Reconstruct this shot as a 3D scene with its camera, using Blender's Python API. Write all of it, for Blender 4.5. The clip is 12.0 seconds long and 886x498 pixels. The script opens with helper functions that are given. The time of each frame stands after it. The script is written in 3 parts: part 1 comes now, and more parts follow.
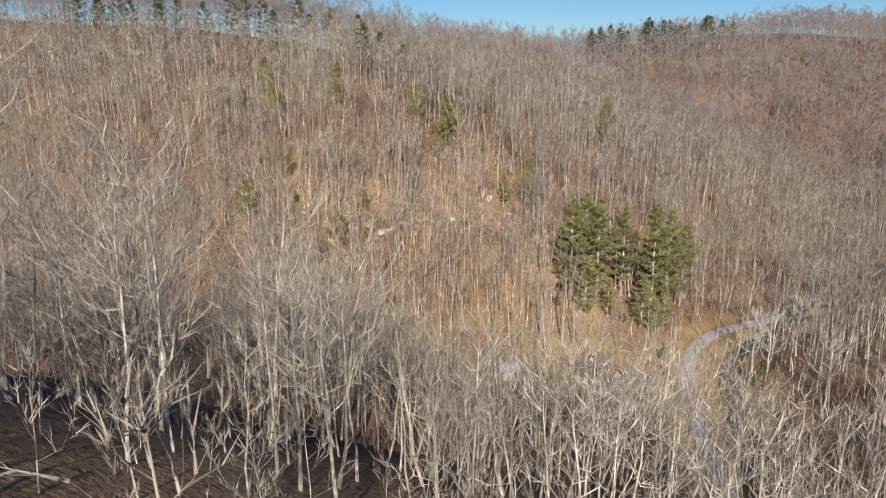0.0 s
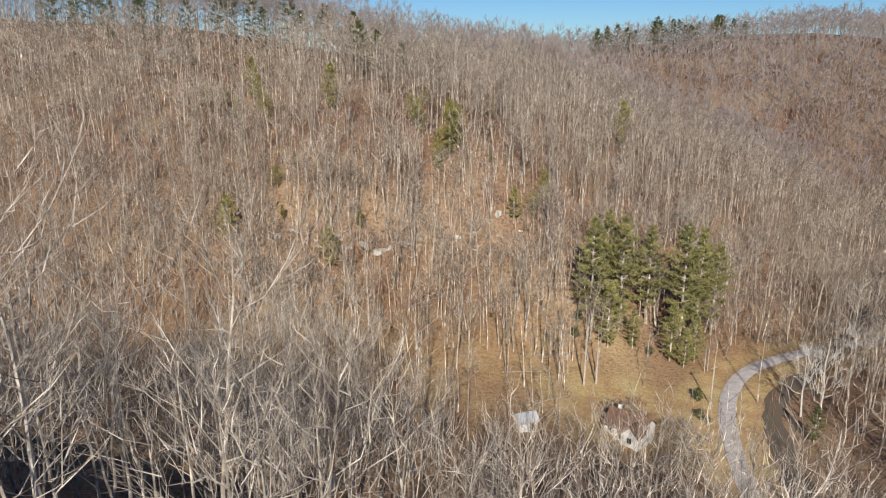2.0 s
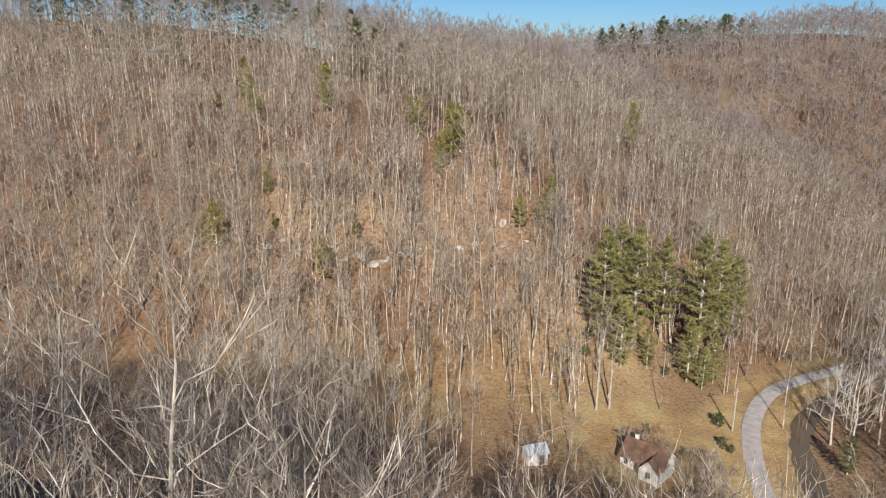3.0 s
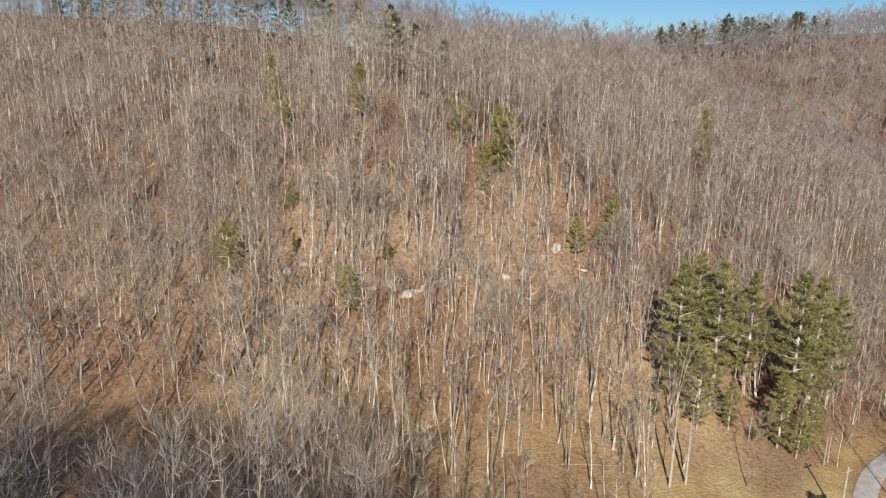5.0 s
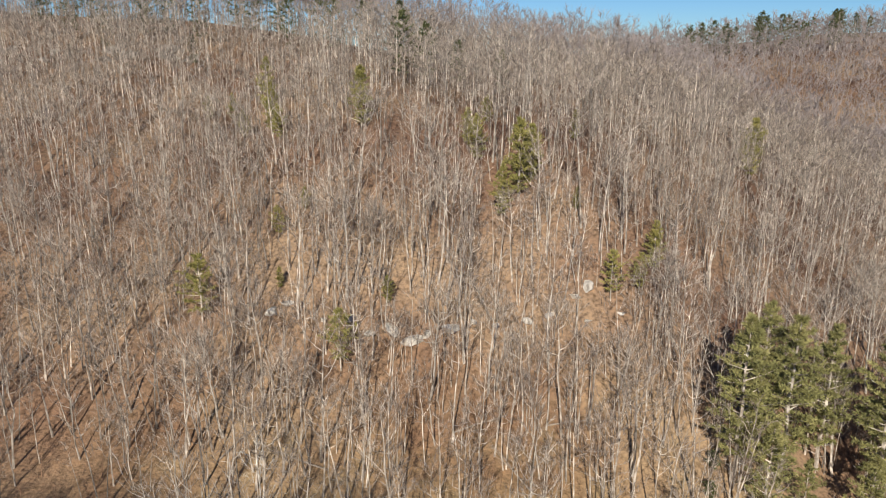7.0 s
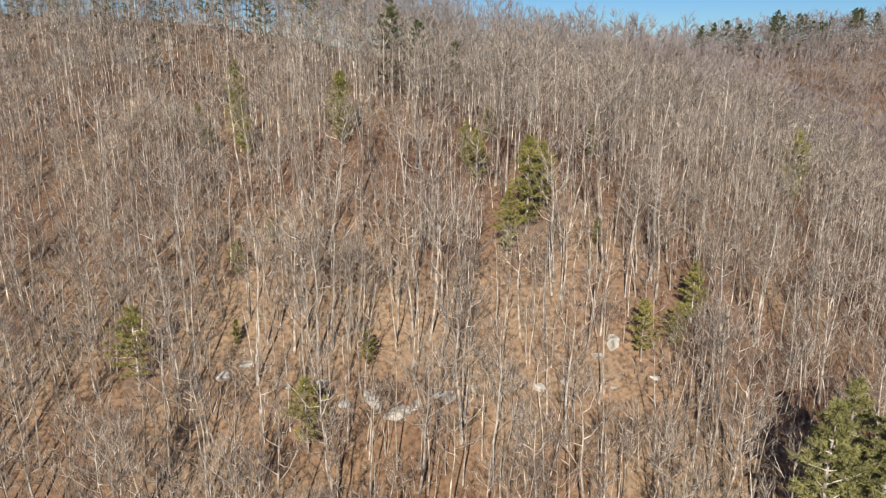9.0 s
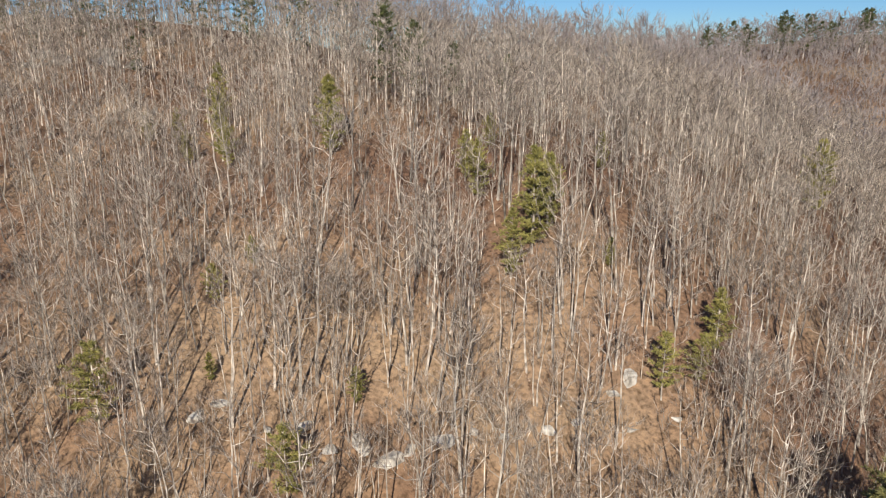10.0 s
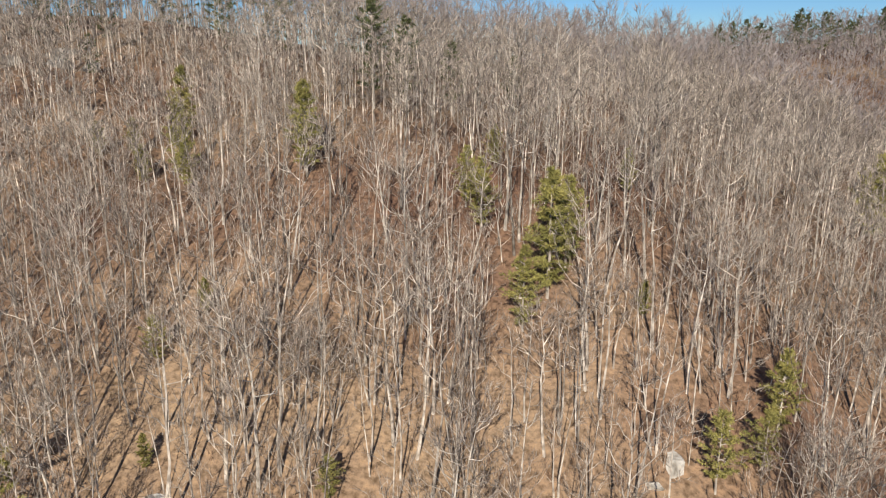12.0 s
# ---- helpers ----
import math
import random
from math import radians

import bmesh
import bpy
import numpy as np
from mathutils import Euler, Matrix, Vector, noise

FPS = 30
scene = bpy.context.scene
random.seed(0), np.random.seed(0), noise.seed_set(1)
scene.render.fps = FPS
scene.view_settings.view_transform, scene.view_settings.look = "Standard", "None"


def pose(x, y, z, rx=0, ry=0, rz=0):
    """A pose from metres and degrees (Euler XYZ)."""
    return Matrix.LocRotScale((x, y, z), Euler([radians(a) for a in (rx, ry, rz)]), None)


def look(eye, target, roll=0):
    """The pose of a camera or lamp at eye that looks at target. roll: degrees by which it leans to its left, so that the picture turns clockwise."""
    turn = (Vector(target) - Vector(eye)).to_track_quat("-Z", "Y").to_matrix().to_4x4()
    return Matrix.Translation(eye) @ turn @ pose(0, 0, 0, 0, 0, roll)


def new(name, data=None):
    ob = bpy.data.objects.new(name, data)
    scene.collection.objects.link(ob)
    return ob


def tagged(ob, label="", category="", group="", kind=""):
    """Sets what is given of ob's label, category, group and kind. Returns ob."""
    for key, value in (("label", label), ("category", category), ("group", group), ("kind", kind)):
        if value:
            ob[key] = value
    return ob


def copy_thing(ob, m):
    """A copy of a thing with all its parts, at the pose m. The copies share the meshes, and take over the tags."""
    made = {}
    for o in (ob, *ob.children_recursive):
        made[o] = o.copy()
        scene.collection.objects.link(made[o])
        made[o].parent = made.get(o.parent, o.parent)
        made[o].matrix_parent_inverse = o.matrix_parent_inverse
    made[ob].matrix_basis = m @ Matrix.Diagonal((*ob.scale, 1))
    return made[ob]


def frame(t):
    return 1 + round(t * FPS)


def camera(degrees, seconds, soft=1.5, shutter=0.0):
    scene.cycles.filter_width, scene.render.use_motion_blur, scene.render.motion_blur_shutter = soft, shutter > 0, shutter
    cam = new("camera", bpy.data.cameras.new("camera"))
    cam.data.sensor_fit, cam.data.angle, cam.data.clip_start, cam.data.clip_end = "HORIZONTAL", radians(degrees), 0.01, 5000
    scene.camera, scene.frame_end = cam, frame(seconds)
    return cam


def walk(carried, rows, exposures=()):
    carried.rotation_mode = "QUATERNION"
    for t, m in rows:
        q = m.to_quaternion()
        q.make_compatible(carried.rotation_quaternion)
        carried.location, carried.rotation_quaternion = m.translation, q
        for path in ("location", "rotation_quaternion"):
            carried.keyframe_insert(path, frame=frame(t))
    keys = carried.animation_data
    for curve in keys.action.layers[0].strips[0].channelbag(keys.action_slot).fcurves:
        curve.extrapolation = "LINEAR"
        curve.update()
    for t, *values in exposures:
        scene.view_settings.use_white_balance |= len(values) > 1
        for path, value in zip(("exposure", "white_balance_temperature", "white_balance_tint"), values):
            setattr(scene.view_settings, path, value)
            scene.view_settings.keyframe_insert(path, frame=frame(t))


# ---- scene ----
cam = camera(63.5, 12.0, soft=1.2)
METRES, EYE, TILT, LEAN, TURN = 120.0, 50.0, -16.0, 0.0, 0.0
ROWS = [
    (0.0, 0.0, 0.0, 0.0, 0.0, 0.0, -0.0),
    (0.5, -0.0038, 0.0374, 0.0089, -0.01, 0.02, 0.01),
    (1.0, -0.0069, 0.076, 0.0183, -0.06, 0.05, 0.0),
    (1.5, -0.0092, 0.1141, 0.0284, -0.12, 0.07, -0.01),
    (2.0, -0.0108, 0.152, 0.0388, -0.16, 0.07, -0.01),
    (2.5, -0.0121, 0.1909, 0.0486, -0.21, 0.08, -0.05),
    (4.5, -0.0128, 0.3549, 0.0892, 1.73, 0.14, -0.76),
    (5.0, -0.0124, 0.397, 0.1008, 3.35, 0.11, -1.19),
    (5.5, -0.0111, 0.4386, 0.1132, 4.81, 0.06, -1.54),
    (6.0, -0.0121, 0.4804, 0.1257, 4.76, 0.03, -1.56),
    (6.5, -0.0139, 0.5223, 0.1386, 4.7, -0.0, -1.56),
    (7.0, -0.0162, 0.565, 0.1517, 4.65, -0.01, -1.54),
    (9.0, -0.0256, 0.7373, 0.2032, 4.52, 0.06, -1.5),
    (9.5, -0.028, 0.7787, 0.2159, 4.5, 0.09, -1.48),
    (10.0, -0.0307, 0.8167, 0.2274, 4.45, 0.1, -1.49),
    (10.5, -0.0334, 0.8566, 0.2391, 4.42, 0.11, -1.46),
    (11.0, -0.0361, 0.8955, 0.2504, 4.39, 0.11, -1.44),
    (11.5, -0.0387, 0.9313, 0.2604, 4.36, 0.13, -1.43),
    (12.0, -0.0412, 0.9616, 0.2687, 4.3, 0.09, -1.46),
]
walk(cam, [(t, pose(0, 0, EYE, TILT, LEAN, TURN) @ pose(METRES * x, METRES * y, METRES * z, 90 + pitch, roll, yaw)) for t, x, y, z, yaw, pitch, roll in ROWS])

# ---- light ----
SUN_ELEV, SUN_FROM = radians(30), radians(183)      # the sun stands behind the first camera, compass angle from +y
world = bpy.data.worlds.new("sky")
scene.world = world
world.use_nodes = True
wn = world.node_tree
sky = wn.nodes.new("ShaderNodeTexSky")
sky.sky_type, sky.sun_disc = "NISHITA", False
sky.sun_elevation, sky.sun_rotation = SUN_ELEV, SUN_FROM
sky.altitude, sky.air_density, sky.dust_density, sky.ozone_density = 2000, 1.0, 0.0, 3.0
tint = wn.nodes.new("ShaderNodeMix")
tint.data_type, tint.blend_type = "RGBA", "MULTIPLY"
tint.inputs[0].default_value, tint.inputs[7].default_value = 1.0, (0.70, 1.03, 1.40, 1)
wn.links.new(sky.outputs[0], tint.inputs[6])
wn.links.new(tint.outputs[2], wn.nodes["Background"].inputs[0])
wn.nodes["Background"].inputs[1].default_value = 0.060
sun_dir = Vector((math.sin(SUN_FROM) * math.cos(SUN_ELEV), math.cos(SUN_FROM) * math.cos(SUN_ELEV), math.sin(SUN_ELEV)))
sun = new("sun", bpy.data.lights.new("sun", "SUN"))
sun.data.energy, sun.data.angle, sun.data.color = 5.5, radians(0.5), (1.0, 0.935, 0.835)
sun.matrix_world = look(sun_dir * 300, (0, 0, 0))
scene.view_settings.exposure = -0.05


# ---- materials ----
def material(name, rough=0.9):
    m = bpy.data.materials.new(name)
    m.use_nodes = True
    b = m.node_tree.nodes["Principled BSDF"]
    b.inputs["Roughness"].default_value = rough
    b.inputs["Specular IOR Level"].default_value = 0.2
    return m, m.node_tree, b


def ramp(nt, source, stops):
    r = nt.nodes.new("ShaderNodeValToRGB")
    while len(r.color_ramp.elements) < len(stops):
        r.color_ramp.elements.new(0.5)
    for e, (p, c) in zip(r.color_ramp.elements, stops):
        e.position, e.color = p, (*c, 1)
    nt.links.new(source, r.inputs[0])
    return r.outputs[0]


def noise_tex(nt, scale, detail=4, stretch=None):
    n = nt.nodes.new("ShaderNodeTexNoise")
    n.inputs["Scale"].default_value, n.inputs["Detail"].default_value = scale, detail
    geo = nt.nodes.new("ShaderNodeNewGeometry")
    if stretch:
        mp = nt.nodes.new("ShaderNodeMapping")
        mp.inputs["Scale"].default_value = stretch
        nt.links.new(geo.outputs["Position"], mp.inputs[0])
        nt.links.new(mp.outputs[0], n.inputs["Vector"])
    else:
        nt.links.new(geo.outputs["Position"], n.inputs["Vector"])
    return n.outputs["Fac"]


def mix(nt, fac, a, b, mode="MIX"):
    m = nt.nodes.new("ShaderNodeMix")
    m.data_type, m.blend_type = "RGBA", mode
    for sock, v in ((m.inputs[0], fac), (m.inputs[6], a), (m.inputs[7], b)):
        if isinstance(v, (int, float)):
            sock.default_value = v
        elif isinstance(v, tuple):
            sock.default_value = (*v, 1)
        else:
            nt.links.new(v, sock)
    return m.outputs[2]


def bump(nt, bsdf, height, strength, distance):
    b = nt.nodes.new("ShaderNodeBump")
    b.inputs["Strength"].default_value, b.inputs["Distance"].default_value = strength, distance
    nt.links.new(height, b.inputs["Height"])
    nt.links.new(b.outputs[0], bsdf.inputs["Normal"])


def simple(name, stops, scale=3.0, rough=0.9, island=0.0, bumps=0.0, per_object=0.0, stretch=None):
    """A mottled surface: a noise at real-world scale through a ramp, varied by piece."""
    m, nt, b = material(name, rough)
    col = ramp(nt, noise_tex(nt, scale, 5, stretch), stops)
    if island:
        geo = nt.nodes.new("ShaderNodeNewGeometry")
        v = ramp(nt, geo.outputs["Random Per Island"], [(0, (1 - island,) * 3), (1, (1 + island,) * 3)])
        col = mix(nt, 1.0, col, v, "MULTIPLY")
    if per_object:
        oi = nt.nodes.new("ShaderNodeObjectInfo")
        v = ramp(nt, oi.outputs["Random"], [(0, (1 - per_object,) * 3), (1, (1 + per_object,) * 3)])
        col = mix(nt, 1.0, col, v, "MULTIPLY")
    nt.links.new(col, b.inputs["Base Color"])
    if bumps:
        bump(nt, b, noise_tex(nt, scale * 4, 4), 0.6, bumps)
    return m


BARK = simple("bark", [(0.3, (0.16, 0.13, 0.10)), (0.48, (0.42, 0.36, 0.295)), (0.66, (0.72, 0.64, 0.535))], 0.9, island=0.55, per_object=0.25)
TWIG = simple("twig", [(0.3, (0.195, 0.155, 0.125)), (0.7, (0.44, 0.375, 0.305))], 0.12, island=0.8)
# near-stand bark and twig: dark stops lifted so the crowns look sunlit
NEAR_LIT_BARK = simple("near_lit_bark", [(0.3, (0.20, 0.165, 0.13)), (0.5, (0.40, 0.345, 0.285)), (0.7, (0.66, 0.59, 0.50))], 1.1, island=0.4)
NEAR_LIT_TWIG = simple("near_lit_twig", [(0.3, (0.25, 0.21, 0.17)), (0.7, (0.43, 0.37, 0.305))], 0.15, island=0.65)
# greyer copies of twig and bark: distance haze and crest dimness put into colour
FAR_HAZE_TWIG = simple("far_haze_twig", [(0.3, (0.225, 0.190, 0.175)), (0.7, (0.36, 0.31, 0.285))], 0.03, island=0.25)
FAR_HAZE_BARK = simple("far_haze_bark", [(0.3, (0.20, 0.17, 0.145)), (0.7, (0.46, 0.40, 0.34))], 0.5, island=0.2)
OAK_BARK = simple("oak_bark", [(0.3, (0.30, 0.26, 0.21)), (0.6, (0.58, 0.52, 0.44))], 1.6, per_object=0.25)
PALE_BARK = simple("pale_bark", [(0.3, (0.5, 0.46, 0.40)), (0.6, (0.72, 0.69, 0.63))], 2.0)
BRUSH = simple("brush", [(0.3, (0.25, 0.125, 0.075)), (0.7, (0.37, 0.25, 0.16))], 0.12, island=0.35)
DEAD = simple("dead_wood", [(0.3, (0.36, 0.31, 0.26)), (0.7, (0.60, 0.55, 0.48))], 3.0)
NEEDLE = simple("pine_needles", [(0.25, (0.15, 0.148, 0.056)), (0.5, (0.25, 0.238, 0.09)), (0.75, (0.37, 0.33, 0.135))], 0.35, island=0.4, rough=0.7)
NEEDLE_DARK = simple("hemlock_needles", [(0.3, (0.06, 0.075, 0.032)), (0.7, (0.14, 0.15, 0.056))], 0.5, island=0.4, rough=0.7)
NEEDLE_GOLD = simple("cedar_needles", [(0.25, (0.19, 0.182, 0.058)), (0.75, (0.40, 0.35, 0.11))], 0.35, island=0.4, rough=0.8)
ROCK = simple("sandstone", [(0.3, (0.22, 0.195, 0.16)), (0.45, (0.58, 0.53, 0.45)), (0.7, (0.84, 0.79, 0.70))], 0.7, bumps=0.25)
CLIFF = simple("grey_cliff", [(0.3, (0.14, 0.12, 0.10)), (0.5, (0.32, 0.29, 0.25)), (0.7, (0.5, 0.46, 0.40))], 0.6, bumps=0.25)
LOG = simple("fallen_wood", [(0.3, (0.24, 0.19, 0.14)), (0.7, (0.42, 0.36, 0.29))], 2.0)


# ---- the shape of the land ----
# along the stream: x, y, bed height, flat width to its left and right, slope and top of the ground on its right
# some right-hand slopes are steepened, partly out of view, to cast shade
STREAM = np.array([
    (-420, 122, 0, 22, 20, 0.6, 70), (-60, 116, -5, 26, 20, 0.80, 62), (-15, 116, -8, 34, 20, 0.60, 32), (15, 116, -9.5, 34, 22, 0.38, 14),
    (52, 118, -15, 30, 10, 0.28, 4), (64, 140, -15, 20, 6, 0.40, 22), (84, 163, -14.5, 12, 6, 0.36, 20),
    (115, 200, -13.5, 10, 8, 0.26, 10), (146, 240, -12, 8, 8, 0.30, 40), (150, 290, -7, 4, 4, 0.34, 70),
    (118, 345, 5, 4, 4, 0.34, 70), (60, 400, 22, 4, 4, 0.3, 70), (-60, 470, 38, 4, 4, 0.3, 70)])
CREST = ((-420, 68), (-130, 57), (-85, 52), (-50, 47.5), (-24, 43.5), (-12, 39), (20, 35), (60, 26), (100, 14), (140, 4))
FAR_CREST = ((-420, 50), (-100, 40), (0, 40), (60, 41), (110, 45), (150, 50), (190, 53), (235, 57), (265, 54), (300, 46), (480, 44))
GX, GY, CELL = np.arange(-420, 481, 4.0), np.arange(-160, 641, 4.0), 4.0


def land():
    x, y = np.meshgrid(GX, GY, indexing="ij")
    best = np.full(x.shape, 1e9)
    val = np.zeros(x.shape + (6,))
    for a, b in zip(STREAM[:-1], STREAM[1:]):
        e = b[:2] - a[:2]
        s = np.clip(((x - a[0]) * e[0] + (y - a[1]) * e[1]) / (e @ e), 0, 1)
        dx, dy = x - a[0] - s * e[0], y - a[1] - s * e[1]
        d = np.hypot(dx, dy)
        closer = d < best
        best = np.where(closer, d, best)
        side = np.sign(e[0] * dy - e[1] * dx)
        row = np.concatenate([a[2:] + s[..., None] * (b - a)[2:], side[..., None]], axis=-1)
        val = np.where(closer[..., None], row, val)
    bed, wl, wr, slope, top, side = (val[..., i] for i in range(6))
    left = side > 0
    dl, dr = np.maximum(best - wl, 0), np.maximum(best - wr, 0)
    slope_l = np.interp(x, (-130, -60, -25, 80, 140), (0.44, 0.45, 0.66, 0.6, 0.5))
    rise_l = slope_l * dl * np.minimum(1, 0.45 + dl / 40) + 0.03 * np.minimum(best, wl)
    rise_r = slope * dr * np.minimum(1, 0.5 + dr / 40) + 0.03 * np.minimum(best, wr)
    z = bed + np.where(left, rise_l, rise_r)
    c_l = np.interp(x, *zip(*CREST))
    c_l = c_l + 0.05 * np.clip(y - 250, 0, 30) - 0.05 * np.clip(y - 295, 0, 90)
    c_r = np.minimum(top, np.interp(x, *zip(*FAR_CREST)))
    cap = np.where(left, c_l, c_r)
    k = 6.0
    z = -k * np.logaddexp(-z / k, -cap / k)
    z += 1.0 * np.sin(x / 17 + 0.6 * np.sin(y / 23)) * np.clip(best / 60, 0, 1)
    z += 0.6 * np.sin(x / 7.3 + y / 31) * np.sin(y / 9.1) * np.clip(best / 60, 0, 1)
    z -= 8.0 * np.exp(-((x + 60) / 13) ** 2 - ((y - 236) / 24) ** 2)
    ker = np.exp(-0.5 * (np.arange(-6, 7) * CELL / 7.0) ** 2)
    ker /= ker.sum()
    for axis in (0, 1):
        z = np.apply_along_axis(lambda v: np.convolve(np.pad(v, 6, mode="edge"), ker, "valid"), axis, z)
    return z


LAND = land()


def height(x, y):
    """Ground height at x, y (arrays or numbers)."""
    x, y = np.asarray(x, float), np.asarray(y, float)
    u = np.clip((x - GX[0]) / CELL, 0, len(GX) - 1.001)
    v = np.clip((y - GY[0]) / CELL, 0, len(GY) - 1.001)
    i, j = u.astype(int), v.astype(int)
    fx, fy = u - i, v - j
    z = (LAND[i, j] * (1 - fx) * (1 - fy) + LAND[i + 1, j] * fx * (1 - fy) + LAND[i, j + 1] * (1 - fx) * fy + LAND[i + 1, j + 1] * fx * fy)
    road_d, road_z = road_near(x, y)
    w = np.clip((road_d - 2.6) / 4.0, 0, 1)
    z = z * w + (road_z - 0.12) * (1 - w)
    return z


# the lane: one smooth curve on the valley floor
ROAD = np.array([(40, 60), (42, 92), (44.5, 112), (48, 128), (53.2, 141), (61, 151), (72, 157.5), (85, 162), (103, 165), (128, 169), (158, 178), (190, 196)], float)


def smooth_line(p, n):
    t = np.linspace(0, len(p) - 1, n)
    out = []
    for v in t:
        i = min(int(v), len(p) - 2)
        f = v - i
        a, b, c, d = p[max(i - 1, 0)], p[i], p[i + 1], p[min(i + 2, len(p) - 1)]
        out.append(0.5 * (2 * b + (c - a) * f + (2 * a - 5 * b + 4 * c - d) * f * f + (3 * b - a - 3 * c + d) * f ** 3))
    return np.array(out)


ROAD_LINE = smooth_line(ROAD, 220)
ROAD_Z = np.interp(np.arange(220), (0, 40, 130, 180, 219), (-14.2, -14.0, -13.6, -11.0, -6.0))


def road_near(x, y):
    shape = np.shape(x)
    x, y = np.ravel(x), np.ravel(y)
    d2 = np.full(len(x), 1e9)
    z = np.zeros(len(x))
    for k, (a, b) in enumerate(ROAD_LINE):
        e = (x - a) ** 2 + (y - b) ** 2
        m = e < d2
        d2[m], z[m] = e[m], ROAD_Z[k]
    return np.sqrt(d2).reshape(shape), z.reshape(shape)


def mesh_object(name, verts, faces, mats, index=None, parent=None, smooth=False):
    me = bpy.data.meshes.new(name)
    v = np.asarray(verts, np.float32)
    f = np.asarray(faces, np.int32)
    n = f.shape[1]
    me.vertices.add(len(v))
    me.vertices.foreach_set("co", v.ravel())
    me.loops.add(f.size)
    me.loops.foreach_set("vertex_index", f.ravel())
    me.polygons.add(len(f))
    me.polygons.foreach_set("loop_start", np.arange(0, f.size, n, dtype=np.int32))
    if index is not None:
        me.polygons.foreach_set("material_index", np.asarray(index, np.int32))
    me.polygons.foreach_set("use_smooth", np.full(len(f), smooth))
    for m in mats:
        me.materials.append(m)
    me.update(calc_edges=True)
    ob = new(name, me)
    if parent:
        ob.parent = parent
    return ob


def axis_steps(lo, hi, far_lo, far_hi, step):
    mid = list(np.arange(lo, hi + 0.1, step))
    out, d, v = [], step, lo
    while v > far_lo:
        d *= 1.35
        v -= d
        out.insert(0, v)
    d, v, end = step, hi, []
    while v < far_hi:
        d *= 1.35
        v += d
        end.append(v)
    return np.array(out + mid + end)


def build_ground():
    xs, ys = axis_steps(-160, 200, -2600, 2600, 2.2), axis_steps(-40, 340, -2600, 2600, 2.2)
    x, y = np.meshgrid(xs, ys, indexing="ij")
    z = height(x, y)
    z += np.clip((y - 640) / 400, 0, 1) * -40 - np.clip((np.abs(x) - 480) / 600, 0, 1) * 20
    fine = (x > -160) & (x < 200) & (y > -40) & (y < 340)
    rd, _ = road_near(x, y)
    lump = 0.18 * np.sin(x * 1.9 + 1.3 * np.sin(y * 0.8)) * np.sin(y * 1.7 + np.sin(x * 0.6))
    z += np.where(fine, lump * np.clip((rd - 3) / 4, 0, 1), 0)
    nx, ny = len(xs), len(ys)
    i = (np.arange(nx - 1)[:, None] * ny + np.arange(ny - 1)).ravel()
    f = np.stack([i, i + ny, i + ny + 1, i + 1], 1)
    m, nt, b = material("leaf_litter", 0.95)
    big = ramp(nt, noise_tex(nt, 0.035, 4), [(0.35, (0.20, 0.115, 0.075)), (0.5, (0.28, 0.178, 0.113)), (0.65, (0.36, 0.25, 0.158))])
    fine_c = ramp(nt, noise_tex(nt, 1.6, 6), [(0.3, (0.45, 0.42, 0.38)), (0.5, (0.95, 0.95, 0.95)), (0.7, (1.3, 1.25, 1.15))])
    col = mix(nt, 1.0, big, fine_c, "MULTIPLY")
    attr = nt.nodes.new("ShaderNodeAttribute")
    attr.attribute_name = "meadow"
    grass = ramp(nt, noise_tex(nt, 0.16, 8), [(0.3, (0.39, 0.245, 0.12)), (0.5, (0.51, 0.35, 0.17)), (0.7, (0.60, 0.465, 0.225))])
    col = mix(nt, attr.outputs["Fac"], col, mix(nt, 0.45, grass, fine_c, "MULTIPLY"))
    nt.links.new(col, b.inputs["Base Color"])
    bump(nt, b, noise_tex(nt, 2.5, 6), 0.8, 0.3)
    ob = mesh_object("ground", np.stack([x, y, z], -1).reshape(-1, 3), f, [m], smooth=True)
    me = ob.data
    at = me.attributes.new("meadow", "FLOAT", "POINT")
    g = np.exp(-(((x - 36) / 13) ** 2 + ((y - 128) / 12) ** 2)) * 1.4 + np.exp(-((rd - 4) / 3.5) ** 2) * 0.9 * (y < 175)
    g = g + 0.55 * np.exp(-((y - 140 - 0.05 * x) / 20) ** 2) * (1 / (1 + np.exp((np.abs(x + 5) - 45) / 8)))
    at.data.foreach_set("value", np.clip(g, 0, 1).ravel().astype(np.float32))
    return tagged(ob, "hillside ground covered in brown fallen oak leaves and dry grass", "ground", kind="structure")


build_ground()


def strip(name, line, zs, half, lift, mat, label, category, thick=0.0):
    t = np.gradient(line, axis=0)
    t /= np.linalg.norm(t, axis=1)[:, None]
    nrm = np.stack([-t[:, 1], t[:, 0]], 1)
    offs = np.linspace(-1, 1, 7)
    v = np.array([[(*(p + n * o * half[k]), zs[k] + lift - 0.10 * o * o) for o in offs] for k, (p, n) in enumerate(zip(line, nrm))])
    i = (np.arange(len(line) - 1)[:, None] * 7 + np.arange(6)).ravel()
    f = np.stack([i, i + 7, i + 8, i + 1], 1)[:, ::-1]
    ob = mesh_object(name, v.reshape(-1, 3), f, [mat], smooth=True)
    return tagged(ob, label, category, kind="structure")


ASPHALT = simple("worn_asphalt", [(0.3, (0.40, 0.365, 0.345)), (0.5, (0.51, 0.465, 0.44)), (0.7, (0.61, 0.555, 0.52))], 0.8, bumps=0.02)
strip("road", ROAD_LINE, ROAD_Z, np.full(220, 1.5), 0.06, ASPHALT, "narrow pale grey worn asphalt country lane", "road")

# ---- trees ----
UP = np.array((0.0, 0.0, 1.0))


